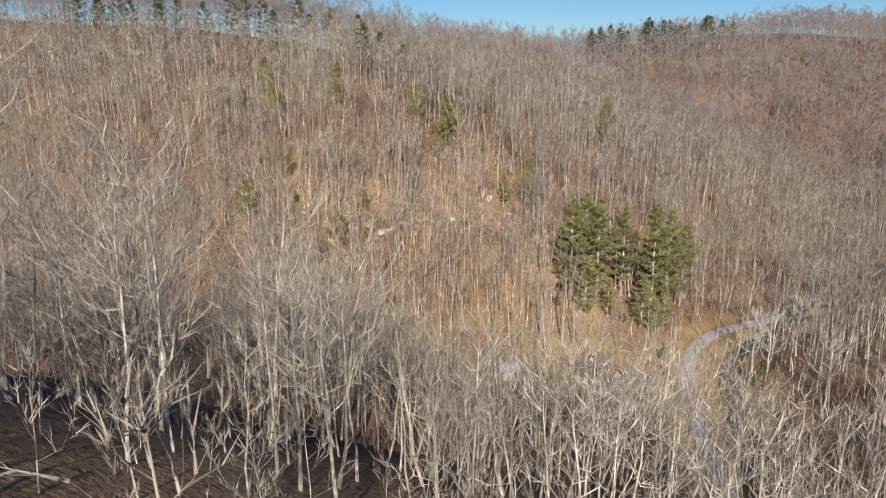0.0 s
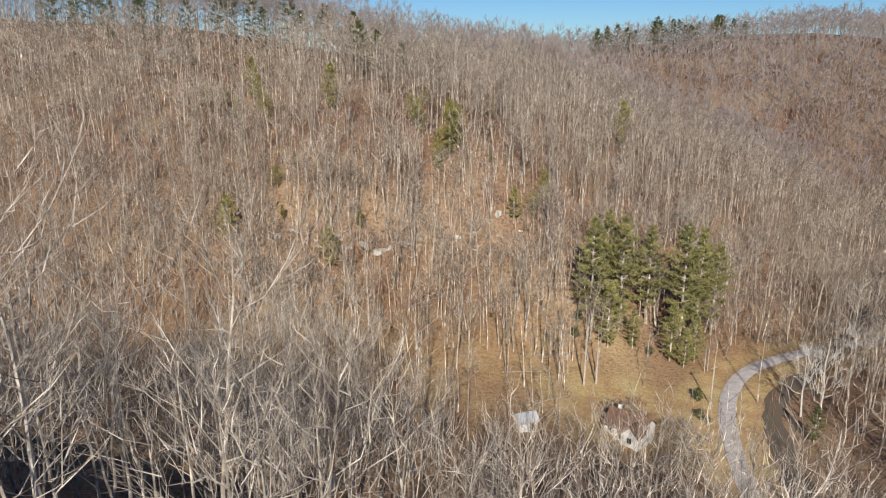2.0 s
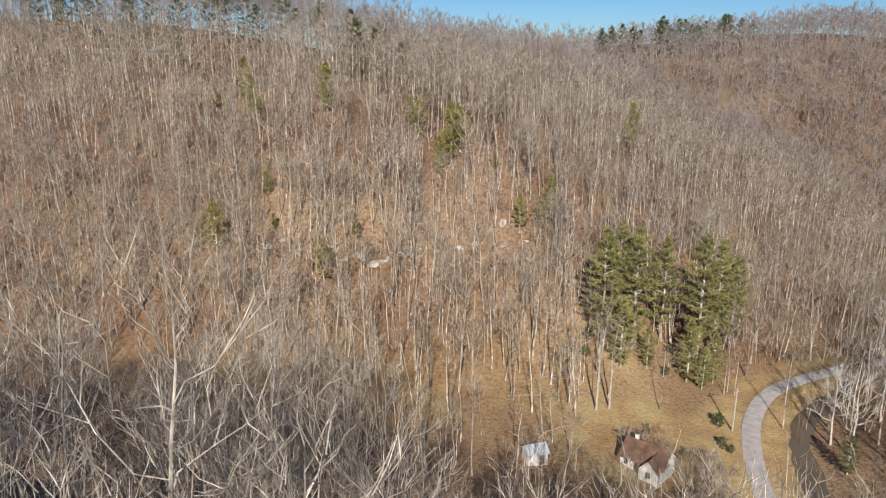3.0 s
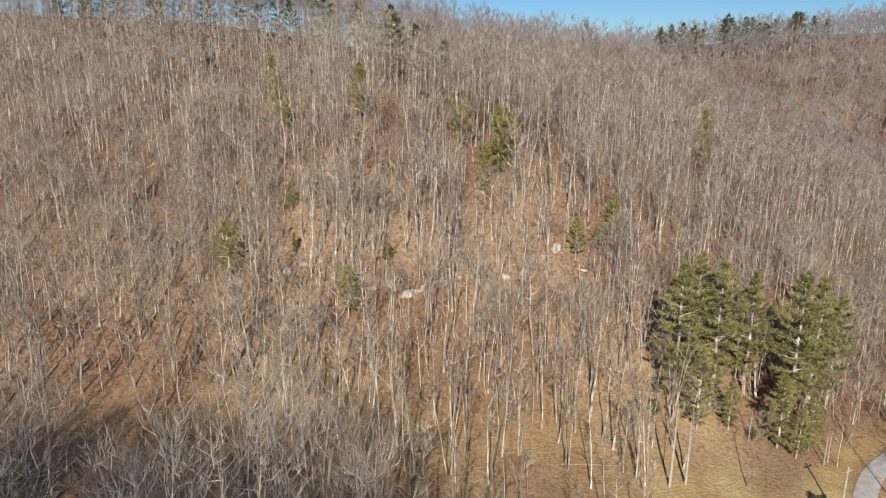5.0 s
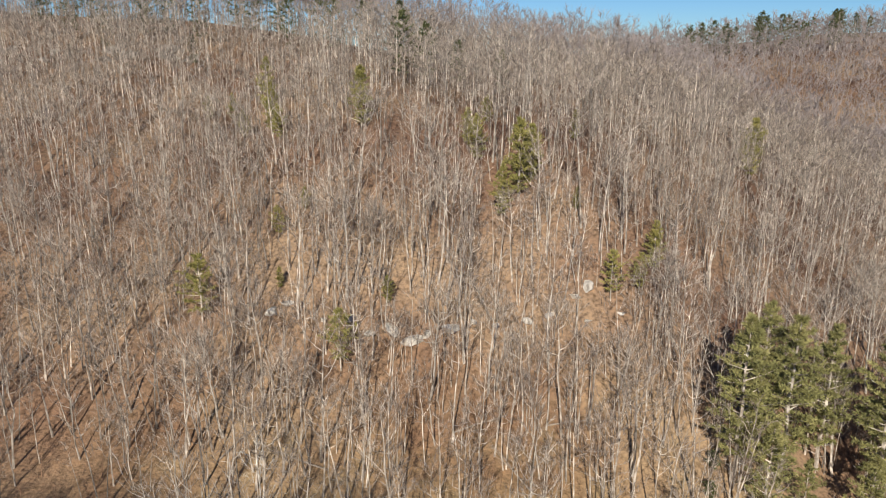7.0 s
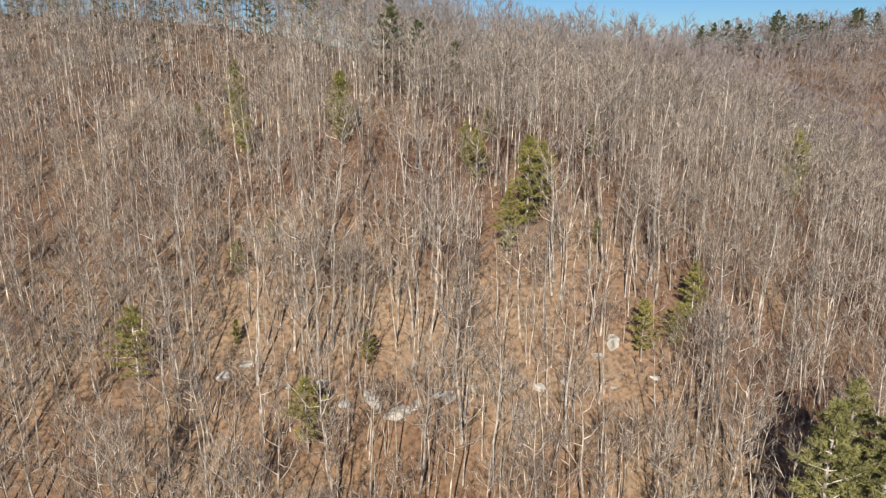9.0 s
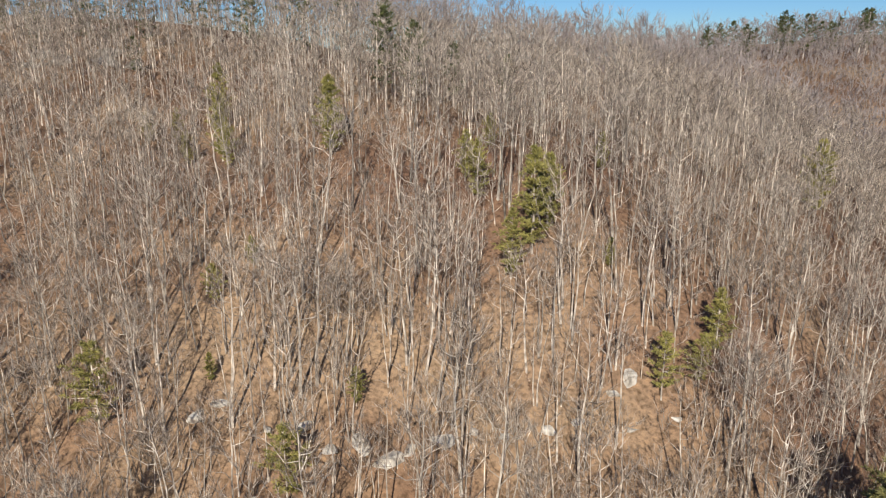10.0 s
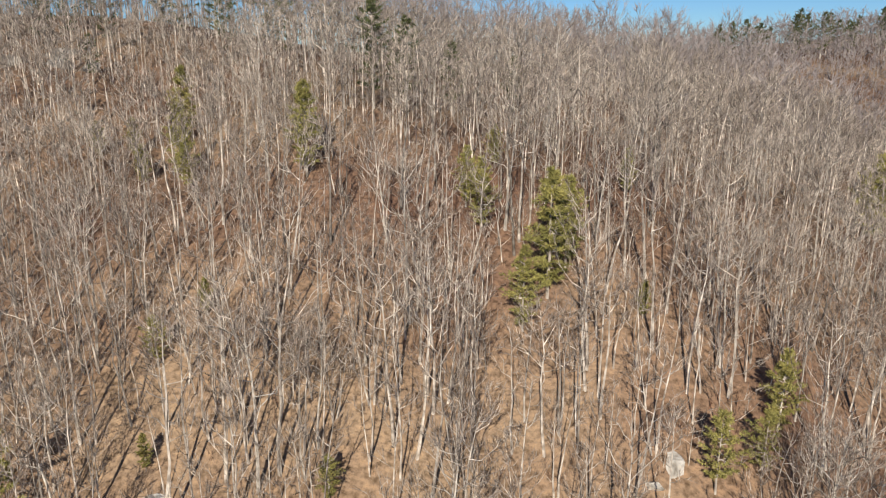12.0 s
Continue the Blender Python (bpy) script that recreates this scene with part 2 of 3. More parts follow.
def unit(v):
    return v / (np.linalg.norm(v) + 1e-9)


class Wood:
    """Gathers tapered limbs into one triangle mesh; slot 0 bark, slot 1 fine wood or foliage."""

    def __init__(self):
        self.v, self.f, self.m, self.p, self.n = [], [], [], [], 0

    def limb(self, pts, radii, sides, slot=0, piece=None):
        pts = np.asarray(pts, float)
        d = unit(pts[-1] - pts[0])
        u = unit(np.cross(d, UP if abs(d[2]) < 0.9 else np.array((1.0, 0, 0))))
        w = np.cross(d, u)
        ang = np.arange(sides) * 2 * math.pi / sides
        ring = np.cos(ang)[:, None] * u + np.sin(ang)[:, None] * w
        base, k = self.n, len(pts)
        rows = [pts[i] + ring * radii[i] for i in range(k - 1)]
        self.v += rows + [pts[-1:]]
        for i in range(k - 2):
            for s in range(sides):
                a, b = base + i * sides + s, base + i * sides + (s + 1) % sides
                self.f += [(a, b, b + sides), (a, b + sides, a + sides)]
                self.m += [slot, slot]
        tip, last = base + (k - 1) * sides, base + (k - 2) * sides
        for s in range(sides):
            self.f.append((last + s, last + (s + 1) % sides, tip))
            self.m.append(slot)
        self.n = tip + 1
        self.p += [slot if piece is None else piece] * (len(self.f) - len(self.p))

    def leaf(self, a, b, c, slot=1):
        self.v.append(np.array((a, b, c)))
        self.f.append((self.n, self.n + 1, self.n + 2))
        self.m.append(slot)
        self.p.append(1)
        self.n += 3

    def twig(self, a, b, wide, rng, slot=1):
        s = unit(np.cross(b - a, rng.normal(size=3))) * wide * 0.5
        self.leaf(a - s, a + s, b, slot)

    def arrays(self):
        return np.concatenate(self.v), np.array(self.f), np.array(self.m), np.array(self.p)


def aside(d, rng, angle):
    """The way d, turned aside by an angle in radians, any way round."""
    a = unit(np.cross(d, rng.normal(size=3)))
    return unit(d * math.cos(angle) + a * math.sin(angle))


def hardwood(seed, h, reach=0.2, first=0.45, limbs=12, subs=4, twigs=4, girth=0.009, lean=0.05, sides=5, n=6, thick=0.045, twig=1.3, round_limbs=True, steps=3, up=1.0, solid=False):
    """A bare broadleaved tree of height h: swaying trunk, limbs that rise into a rounded crown, branches and fine twigs."""
    rng, w = np.random.default_rng(seed), Wood()
    way = np.array((rng.normal() * lean, rng.normal() * lean, 1))
    drift = np.cumsum(rng.normal(size=(n + 1, 2)) * 0.010 * h, axis=0)
    drift -= drift[0]
    tr = np.array([way * h * 0.93 * k / n + np.array((*drift[k], 0)) for k in range(n + 1)])
    tr[0, 2] = -0.6
    w.limb(tr, [h * girth * (1.3 if k == 0 else (1.05 - 0.9 * k / n)) for k in range(n + 1)], sides)

    def at(g):
        k = min(int(g * n), n - 1)
        return tr[k] + (tr[k + 1] - tr[k]) * (g * n - k)

    def branch(o, tip, ln):
        """A branch with its twigs fanning up and out."""
        e = unit(tip - o)
        if solid:
            bend = (o + tip) / 2 - UP * 0.06 * ln + rng.normal(size=3) * 0.05 * ln
            w.limb([o, bend, tip], [thick * 1.1, thick * 0.75, 0], 3, 0, 1)
        else:
            w.twig(o, tip, thick * 1.7, rng)
        for q in range(twigs):
            o2 = o + (tip - o) * (0.25 + 0.75 * (q + rng.random()) / twigs)
            e2 = unit(aside(e, rng, 0.35 + 0.5 * rng.random()) + UP * 0.3)
            w.twig(o2, o2 + e2 * twig * (0.55 + 0.75 * rng.random()), thick * (0.6 + 0.8 * rng.random()), rng)

    for i in range(limbs):
        c = (i + rng.random() * 0.8) / limbs
        s = first + (0.93 - first) * c
        az = i * 2.4 + rng.random()
        out = reach * h * (0.6 + 0.55 * rng.random()) * (1.0 - 0.55 * c * c)
        rise = min(out * up * (0.75 + 0.7 * rng.random()), h * (1.04 - s))
        o = at(s)
        tip = o + np.array((math.cos(az) * out, math.sin(az) * out, rise))
        ln = np.linalg.norm(tip - o)
        r = h * girth * 0.42 * (1.15 - 0.6 * s)
        pts = [o]
        for k in range(1, steps):
            g = k / steps
            pts.append(o + (tip - o) * g - UP * rise * 0.22 * math.sin(math.pi * g) + rng.normal(size=3) * 0.05 * ln)
        pts.append(tip)
        if round_limbs:
            w.limb(pts, [r * (1 - 0.8 * k / steps) for k in range(steps)] + [0], 3, 0, 2 + i)
        else:
            w.twig(o, tip, r * 2.0, rng, 0)
        d = unit(tip - o)
        for j in range(subs):
            g = 0.3 + 0.68 * (j + rng.random()) / subs
            k = min(int(g * steps), steps - 1)
            p = pts[k] + (pts[k + 1] - pts[k]) * (g * steps - k)
            e = unit(aside(d, rng, 0.4 + 0.45 * rng.random()) + UP * 0.35)
            l2 = ln * (0.34 + 0.26 * rng.random()) * (1.15 - 0.45 * g)
            branch(p, p + e * l2, l2)
    for j in range(subs):
        p = at(0.82 + 0.16 * rng.random())
        branch(p, p + unit(np.array((rng.normal() * 0.5, rng.normal() * 0.5, 1))) * h * 0.1, h * 0.1)
    return w.arrays()


def conifer(seed, h, wide=0.2, bare=0.25, whorls=13, per=6, sprays=12, droop=0.05, girth=0.012, sides=6, dead=0, plate=0.17):
    """A conifer: straight trunk, whorls of limbs, each limb hung with many small needle sprays."""
    rng, w = np.random.default_rng(seed), Wood()
    tr = np.array([(rng.normal() * 0.004 * h, rng.normal() * 0.004 * h, h * k / 6) for k in range(7)])
    tr[0, 2] = -0.6
    w.limb(tr, [h * girth * (1.2 - k / 6) for k in range(7)], sides)
    for i in range(dead):
        z = h * bare * (0.35 + 0.75 * rng.random())
        az = rng.random() * 6.3
        d = np.array((math.cos(az), math.sin(az), 0.1 + 0.2 * rng.normal()))
        w.limb([(0, 0, z), np.array((0, 0, z)) + d * h * 0.08 * (0.5 + rng.random())], [0.05, 0], 3, 0, 1)
    for i in range(whorls):
        for j in range(per):
            s = bare + (1 - bare) * min(i + 0.9 * rng.random(), whorls - 0.05) / whorls
            c = (s - bare) / (1 - bare)
            az = j * 6.283 / per + i * 0.7 + rng.normal() * 0.25
            ln = h * wide * (0.08 + 0.3 * (1 - c) + 1.35 * min(c * 2.5, 1) * (1 - c) ** 0.85) * (0.55 + 0.65 * rng.random())
            p = np.array((0, 0, h * s))
            d = unit(np.array((math.cos(az), math.sin(az), 0.12 + 0.55 * c - droop + rng.normal() * 0.1)))
            tip = p + d * ln + UP * ln * 0.12
            w.limb([p, p + d * ln * 0.6, tip], [0.02 + 0.003 * h, 0.02, 0], 3, 0, 1)
            for k in range(sprays):
                g = 0.22 + 0.8 * (k + rng.random()) / sprays
                across = np.array((-d[1], d[0], 0)) * rng.normal() * plate * ln * (1.15 - g)
                o = p + (tip - p) * g + across + rng.normal(size=3) * np.array((0.03, 0.03, 0.02)) * ln
                e = unit(d + rng.normal(size=3) * np.array((0.8, 0.8, 0.35)) + across * 0.3 + UP * 0.15)
                sz = (0.30 + 0.010 * h) * (0.6 + 0.8 * rng.random())
                for _ in range(5):
                    q = unit(e + rng.normal(size=3) * 0.55)
                    sd = unit(np.cross(q, rng.normal(size=3))) * sz * 0.105
                    w.leaf(o - sd, o + sd, o + q * sz)
    return w.arrays()


def sapling(seed, h, stems=3, twigs=5):
    rng, w = np.random.default_rng(seed), Wood()
    for _ in range(stems):
        d = unit(np.array((rng.normal() * 0.22, rng.normal() * 0.22, 1)))
        o = np.array((rng.normal() * 0.25, rng.normal() * 0.25, -0.1))
        ln = h * (0.6 + 0.4 * rng.random())
        w.limb([o, o + d * ln], [0.035, 0], 3, 0)
        for _ in range(twigs):
            p = o + d * ln * (0.3 + 0.6 * rng.random())
            e = aside(d, rng, 0.5 + 0.3 * rng.random())
            w.limb([p, p + e * ln * 0.3], [0.02, 0], 3, 0)
    return w.arrays()


def stuff(name, kinds, x, y, mats, rng, label, category, scale=(0.8, 1.2), sink=0.0):
    """Plants many trees of some kinds as one mesh."""
    z = height(x, y) - sink
    V, F, M, n = [], [], [], 0
    pick = rng.integers(0, len(kinds), len(x))
    turn, size = rng.random(len(x)) * 6.283, rng.uniform(scale[0], scale[1], len(x))
    for k, (v, f, m, _) in enumerate(kinds):
        for i in np.nonzero(pick == k)[0]:
            c, s = math.cos(turn[i]) * size[i], math.sin(turn[i]) * size[i]
            p = np.empty_like(v)
            p[:, 0] = v[:, 0] * c - v[:, 1] * s + x[i]
            p[:, 1] = v[:, 0] * s + v[:, 1] * c + y[i]
            p[:, 2] = v[:, 2] * size[i] + z[i]
            V.append(p)
            F.append(f + n)
            M.append(m)
            n += len(v)
    ob = mesh_object(name, np.concatenate(V), np.concatenate(F), mats, np.concatenate(M))
    return tagged(ob, label, category, kind="stuff")


def scatter(rng, x0, x1, y0, y1, step, keep):
    gx, gy = np.meshgrid(np.arange(x0, x1, step), np.arange(y0, y1, step), indexing="ij")
    x = gx.ravel() + rng.uniform(0, step, gx.size)
    y = gy.ravel() + rng.uniform(0, step, gx.size)
    m = keep(x, y, rng.random(len(x)))
    return x[m], y[m]


CEDARS = [(-57, 236, 13), (-64, 232, 7), (-69, 230, 6), (-30.5, 213, 13), (-7, 205, 9.5), (-9, 209, 8), (0.8, 196, 15), (-2, 192, 10), (3, 200, 11), (12, 215, 6.5), (-36.8, 192, 4.5), (-5.6, 218, 6), (11, 194, 4.5),
      (23, 185, 9), (-19.5, 175, 5), (-37, 176, 4), (-60, 226, 5), (52, 231, 14), (-51, 220, 11.5), (-48.5, 216, 8), (-58, 222, 6.5)]
CREST_PINES = [(-119, 275, 19), (-112, 270, 17), (-103, 273, 19), (-94, 268, 17), (-78, 276, 20), (-72, 272, 19), (-66, 276, 18),
               (-52, 270, 20), (-40, 268, 17), (-100, 266, 16), (-84, 264, 17), (-122, 268, 17), (-47, 264, 15), (-60, 266, 16), (-132, 272, 18), (-30, 264, 16), (-25, 234, 17), (-20, 236, 15), (-13, 240, 12), (-3, 241, 11), (-80, 250, 9), (-108, 260, 10), (-128, 278, 14), (-140, 280, 13)]
SCRUBS = [(-47.4, 169.6, 11.5), (-25, 165, 10), (15.3, 178, 8.5), (-40, 186, 6), (20, 180, 7)]
ROCKS = [(-10, 172.2, 1.7), (-15.4, 169.8, 1.8), (-18.3, 171.4, 1.6), (-25.3, 172, 1.1), (-34.9, 173.7, 1.1), (-37, 172, 1.3), (-2.4, 173, 0.9), (2.5, 174, 0.9), (11.5, 174.4, 0.9), (12, 179.5, 1.6), (9.6, 178, 0.9),
         (-13, 171, 0.9), (-21.5, 170.5, 1.2), (-29, 171.5, 0.8), (6, 175, 0.8), (-6, 173.5, 0.8), (17, 176, 0.8), (136, 230, 1.6), (139, 233, 1.2), (133, 228, 1.0)]


def clear_of(x, y):
    """True where trees may stand: off the lane, the stream, the yard and the pine grove."""
    rd, _ = road_near(x, y)
    ok = rd > np.where(x > 80, 2.9, 4.5)
    ok &= ~((np.abs(x - 34) < 11) & (np.abs(y - 126) < 14))
    ok &= ~((np.abs(x - 41) < 12) & (np.abs(y - 151) < 9))
    ok &= ~((np.abs(x - 26) < 9) & (np.abs(y - 108) < 12))
    ok &= ~((np.abs(x - 12.5) < 4) & (np.abs(y - 121) < 4))
    for a, b, _ in CREST_PINES:
        ok &= ~((np.abs(x - a) < 1.7) & (y > b - 5) & (y < b + 1))
    for a, b, h in CEDARS + SCRUBS:
        ok &= ~((np.abs(x - a) < 1.0 + 0.14 * h) & (y > b - 1 - (0.8 if h > 8 else 0.4) * h) & (y < b + 2))
    for a, b, sz in ROCKS:
        ok &= ~((np.abs(x - a) < 0.6 * sz) & (y > b - 2 - sz) & (y < b + 1.5))
    return ok


def clump(x, y):
    """Thickets and gaps in the wood, from -1 to 1."""
    return np.sin(x / 8.3 + 1.7 * np.sin(y / 13)) * np.sin(y / 7.1 + 1.4 * np.sin(x / 11))


def in_fan(x, y, side=40):
    """The stretch of land that the flight passes over or faces."""
    return np.abs(x) < side + 0.68 * np.maximum(y, 0)


rng = np.random.default_rng(5)
close = [hardwood(150 + k, 16.5 + 1.1 * k, 0.21 + 0.02 * (k % 3), 0.34 + 0.05 * (k % 3), 11, 5, 5, 0.0070, thick=0.027, twig=1.05, lean=0.07, steps=4, up=1.2, solid=True) for k in range(6)]
tall = [hardwood(100 + k, 17 + 1.0 * k, 0.17 + 0.02 * (k % 3), 0.42 + 0.05 * (k % 4), 10, 4, 6, 0.0080, thick=0.05, twig=1.25) for k in range(6)]
slim = [hardwood(200 + k, 14 + 0.9 * k, 0.13, 0.44 + 0.04 * (k % 3), 7, 3, 5, 0.0070, sides=4, n=5, thick=0.05, twig=1.2, steps=2) for k in range(6)]
mid_trees = [hardwood(250 + k, 15 + 1.0 * k, 0.18, 0.42 + 0.04 * (k % 3), 7, 3, 7, 0.0064, sides=4, n=4, thick=0.078, twig=1.4, steps=2) for k in range(6)]
far_trees = [hardwood(300 + k, 14 + k, 0.24, 0.2, 7, 2, 6, 0.0070, sides=3, n=3, thick=0.17, twig=1.9, round_limbs=False) for k in range(6)]
under = [hardwood(270 + k, 6.5 + 0.6 * k, 0.3, 0.2, 7, 4, 6, 0.008, lean=0.12, sides=3, n=3, thick=0.05, twig=0.9, steps=2) for k in range(5)]


def two_stems(a, b, seed):
    """Two trees grown from one stool, leaning apart."""
    r = np.random.default_rng(seed)
    out, az = [], r.random() * 6.283
    for k, (v, f, m, p) in enumerate((a, b)):
        v = v.copy()
        side = (1 - 2 * k) * (0.22 + (0.06 + 0.05 * r.random()) * np.maximum(v[:, 2], 0))
        v[:, 0] += math.cos(az) * side
        v[:, 1] += math.sin(az) * side
        out.append((v, f + k * len(a[0]), m, p))
    return tuple(np.concatenate([t[i] for t in out]) for i in range(4))


slim += [two_stems(slim[1], slim[4], 11), two_stems(slim[0], slim[3], 12)]
shrubs = [sapling(500 + k, 2.0 + 0.6 * k, 3, 4) for k in range(5)]


def dense(p):
    return lambda x, y, r: clear_of(x, y) & in_fan(x, y, 22) & (r < p(x, y))


# the main hillside: the stretch in the middle as single trees, the rest as forest
x, y = scatter(rng, -190, 150, 138, 262, 3.05, dense(lambda x, y: np.where(y < 152, 0.7, 0.86) + 0.25 * clump(x, y)))
big = rng.random(len(x)) < 0.45
single = (np.abs(x + 4) < 34) & (np.abs(y - 172) < 28)
back = y > 212
stuff("hillside_forest", tall, x[big & ~single & ~back], y[big & ~single & ~back], [BARK, TWIG], rng, "leafless grey hardwood forest on the hillside", "forest", (0.55, 1.02))
stuff("hillside_saplings", slim, x[~big & ~single & ~back], y[~big & ~single & ~back], [BARK, TWIG], rng, "slender leafless young trees on the hillside", "forest", (0.4, 1.0))
stuff("upper_forest", mid_trees, x[back], y[back], [BARK, TWIG], rng, "leafless grey forest on the upper hillside", "forest", (0.6, 1.0))
singles = [(a, b, c) for a, b, c in zip(x[single], y[single], big[single])]
x, y = scatter(rng, -75, 75, 160, 240, 4.3, dense(lambda x, y: 0.6 + 0.4 * clump(x + 30, y)))
stuff("understorey", under, x, y, [BARK, TWIG], rng, "low twiggy understorey trees on the hillside", "forest", (0.7, 1.3))
# the near rise
x, y = scatter(rng, -95, 6, 33, 124, 3.9, dense(lambda x, y: np.where(y < 42, np.where(x < -10, 0.3, 0.45), np.where(y < 84, np.where(x < -12, 0.5, 0.5), np.where(x < -7, np.where(y < 104, 0.62, 0.25), 0.0)))))
high = x < -13
stuff("near_forest", close, x[high], y[high], [NEAR_LIT_BARK, NEAR_LIT_TWIG], rng, "tall leafless pale hardwood forest on the near slope", "forest", (0.9, 1.25))
stuff("near_slope_trees", close, x[~high], y[~high], [NEAR_LIT_BARK, NEAR_LIT_TWIG], rng, "leafless pale hardwoods on the near slope", "forest", (0.72, 0.98))
x, y = scatter(rng, 6, 75, 34, 76, 3.8, dense(lambda x, y: 0.66 + 0 * x))
stuff("lower_slope_forest", close, x, y, [BARK, TWIG], rng, "leafless brown-grey hardwoods low on the near slope", "forest", (0.85, 1.12))
x, y = scatter(rng, -55, 8, 28, 50, 3.4, dense(lambda x, y: 0.4 + 0.3 * clump(x, y)))
stuff("near_saplings", under, x, y, [NEAR_LIT_BARK, NEAR_LIT_TWIG], rng, "low twiggy saplings on the near slope", "forest", (0.4, 1.1))
x, y = scatter(rng, -40, 46, 74, 140, 4.2, dense(lambda x, y: np.where(x < 23 - 0.15 * np.maximum(y - 122, 0), np.where((x < -7) & (y < 104), 0.0, 0.46), 0.08)))
stuff("valley_saplings", slim, x, y, [BARK, TWIG], rng, "thin leafless young trees on the dry valley floor", "forest", (0.6, 1.05))
x, y = scatter(rng, 66, 150, 70, 176, 3.8, dense(lambda x, y: np.where(y > 138 + 0.75 * (x - 66), 0.0, 0.75)))
stuff("bank_forest", slim, x, y, [BARK, TWIG], rng, "leafless forest on the shaded bank across the stream", "forest", (0.7, 1.1))
# the ridges behind
x, y = scatter(rng, -320, 430, 100, 520, 4.8, lambda x, y, r: clear_of(x, y) & in_fan(x, y, 18) & ((y > 262) | (x > 150) | (x < -190)) & ~((x < 50) & (y < 352)) & ~((x < 40) & (y < 415)) & ~((x < -60) & (y > 400)) & (r < 0.85))
stuff("far_forest", far_trees, x, y, [FAR_HAZE_BARK, FAR_HAZE_TWIG], rng, "distant leafless forest on the ridges", "forest", (0.75, 1.05))
x, y = scatter(rng, -185, 50, 262, 335, 4.3, lambda x, y, r: clear_of(x, y) & in_fan(x, y, 15) & (r < np.where(y > 278, 0.95, 0.7)))
stuff("crest_forest", mid_trees, x, y, [FAR_HAZE_BARK, FAR_HAZE_TWIG], rng, "leafless forest along the hill crest", "forest", (0.8, 1.3))
# unseen trees behind the start, added so the near slope falls in shade
x, y = scatter(rng, -75, 55, -45, 22, 4.4, lambda x, y, r: r < np.where(x < -20, 0.85, 0.05))
stuff("rear_forest", mid_trees, x, y, [BARK, TWIG], rng, "unseen leafless trees added behind the start to shade the near slope", "forest", (0.8, 1.1))
x, y = scatter(rng, -100, 110, 80, 230, 3.1, dense(lambda x, y: np.where((y > 100) & (y < 152), 0.3, 0.6) - 0.5 * clump(x, y)))
stuff("undergrowth", shrubs, x, y, [BRUSH], rng, "thin reddish-brown leafless undergrowth on the forest floor", "undergrowth", (0.5, 1.2))

pines = [conifer(400 + k, 21.0 + k, 0.19, 0.2, 14, 5, 40, dead=12, plate=0.22) for k in range(3)]


def tree(name, arrays, m, mats, label, category="tree", group="", crown="crown", limbs=False):
    """A tree as one thing: its trunk, its crown of twigs or needles and, where they stand out, each limb."""
    root = tagged(new(name), label, category, group)
    v, f, s, p = arrays
    pieces = p if limbs else np.minimum(p, 1)
    for k in np.unique(pieces):
        g = f[pieces == k]
        used, inv = np.unique(g, return_inverse=True)
        part_name = "trunk" if k == 0 else crown if k == 1 else "limb"
        ob = mesh_object(part_name, v[used], inv.reshape(-1, 3), mats, s[pieces == k], parent=root)
        if k == 1:
            tagged(ob, kind="stuff")
    root.matrix_world = m
    return root


def at_ground(x, y, turn=0, sink=0.0, size=1.0):
    return pose(x, y, float(height(x, y)) - sink, 0, 0, turn) @ Matrix.Scale(size, 4)


def plant(name, kinds, mats, spots, label, category, group, limbs=False):
    """Single trees of a few shapes, each on its own spot: x, y, height, height the shape was grown to."""
    made = {}
    for k, (px, py, h) in enumerate(spots):
        v = k % len(kinds)
        m = at_ground(px, py, 77 * k)
        if v in made:
            ob = copy_thing(made[v], m)
        else:
            ob = made[v] = tree(name, kinds[v], m, mats, label, category, group, limbs=limbs)
        z = h / kinds[v][0][:, 2].max()
        ob.matrix_world = m
        ob.scale = (z, z, z)


plant("white_pine", pines, [BARK, NEEDLE], [(29, 155, 24.5), (35.4, 156.5, 25), (48.5, 158, 27), (53, 161, 25.5), (58, 165, 21), (33, 160, 23), (42.5, 162, 22)],
      "tall green white pine in the roadside grove", "pine tree", "pine grove")
young = [conifer(430 + k, 12.0, 0.24, 0.08, 12, 6, 24) for k in range(2)]
plant("young_pine", young, [BARK, NEEDLE], [(32, 151.5, 14), (45, 152, 13), (47.5, 150.5, 9), (37.5, 153, 9), (50.5, 153.5, 10)],
      "bushy young green pine at the edge of the grove", "pine tree", "young pines of the grove")
cedars = [conifer(440 + k, 10.0, 0.19 + 0.03 * k, 0.12, 12, 6, 24) for k in range(3)]
plant("red_cedar", cedars, [BARK, NEEDLE_GOLD], CEDARS, "olive-green cedar among leafless trees on the hillside", "cedar tree", "hillside cedars")
scrub = [conifer(450 + k, 9.0, 0.30, 0.2, 9, 5, 22) for k in range(2)]
plant("scrub_pine", scrub, [BARK, NEEDLE_GOLD], SCRUBS,
      "loose-crowned olive scrub pine by the rock ledge", "pine tree", "scrub pines by the ledge")
crest_pines = [conifer(460 + k, 11.0, 0.24, 0.18, 10, 5, 15, girth=0.014) for k in range(3)]
plant("crest_pine", crest_pines, [BARK, NEEDLE_DARK], CREST_PINES, "dark green pine on the ridge crest", "pine tree", "crest pines")
plant("ridge_pine", crest_pines, [BARK, NEEDLE_DARK], [(92 + 3.7 * k + 3 * math.sin(k * 5), 466 + 6 * math.sin(k * 3), 18 + 3 * math.sin(k * 7)) for k in range(24)],
      "dark pine on the distant ridge", "pine tree", "distant ridge pines")
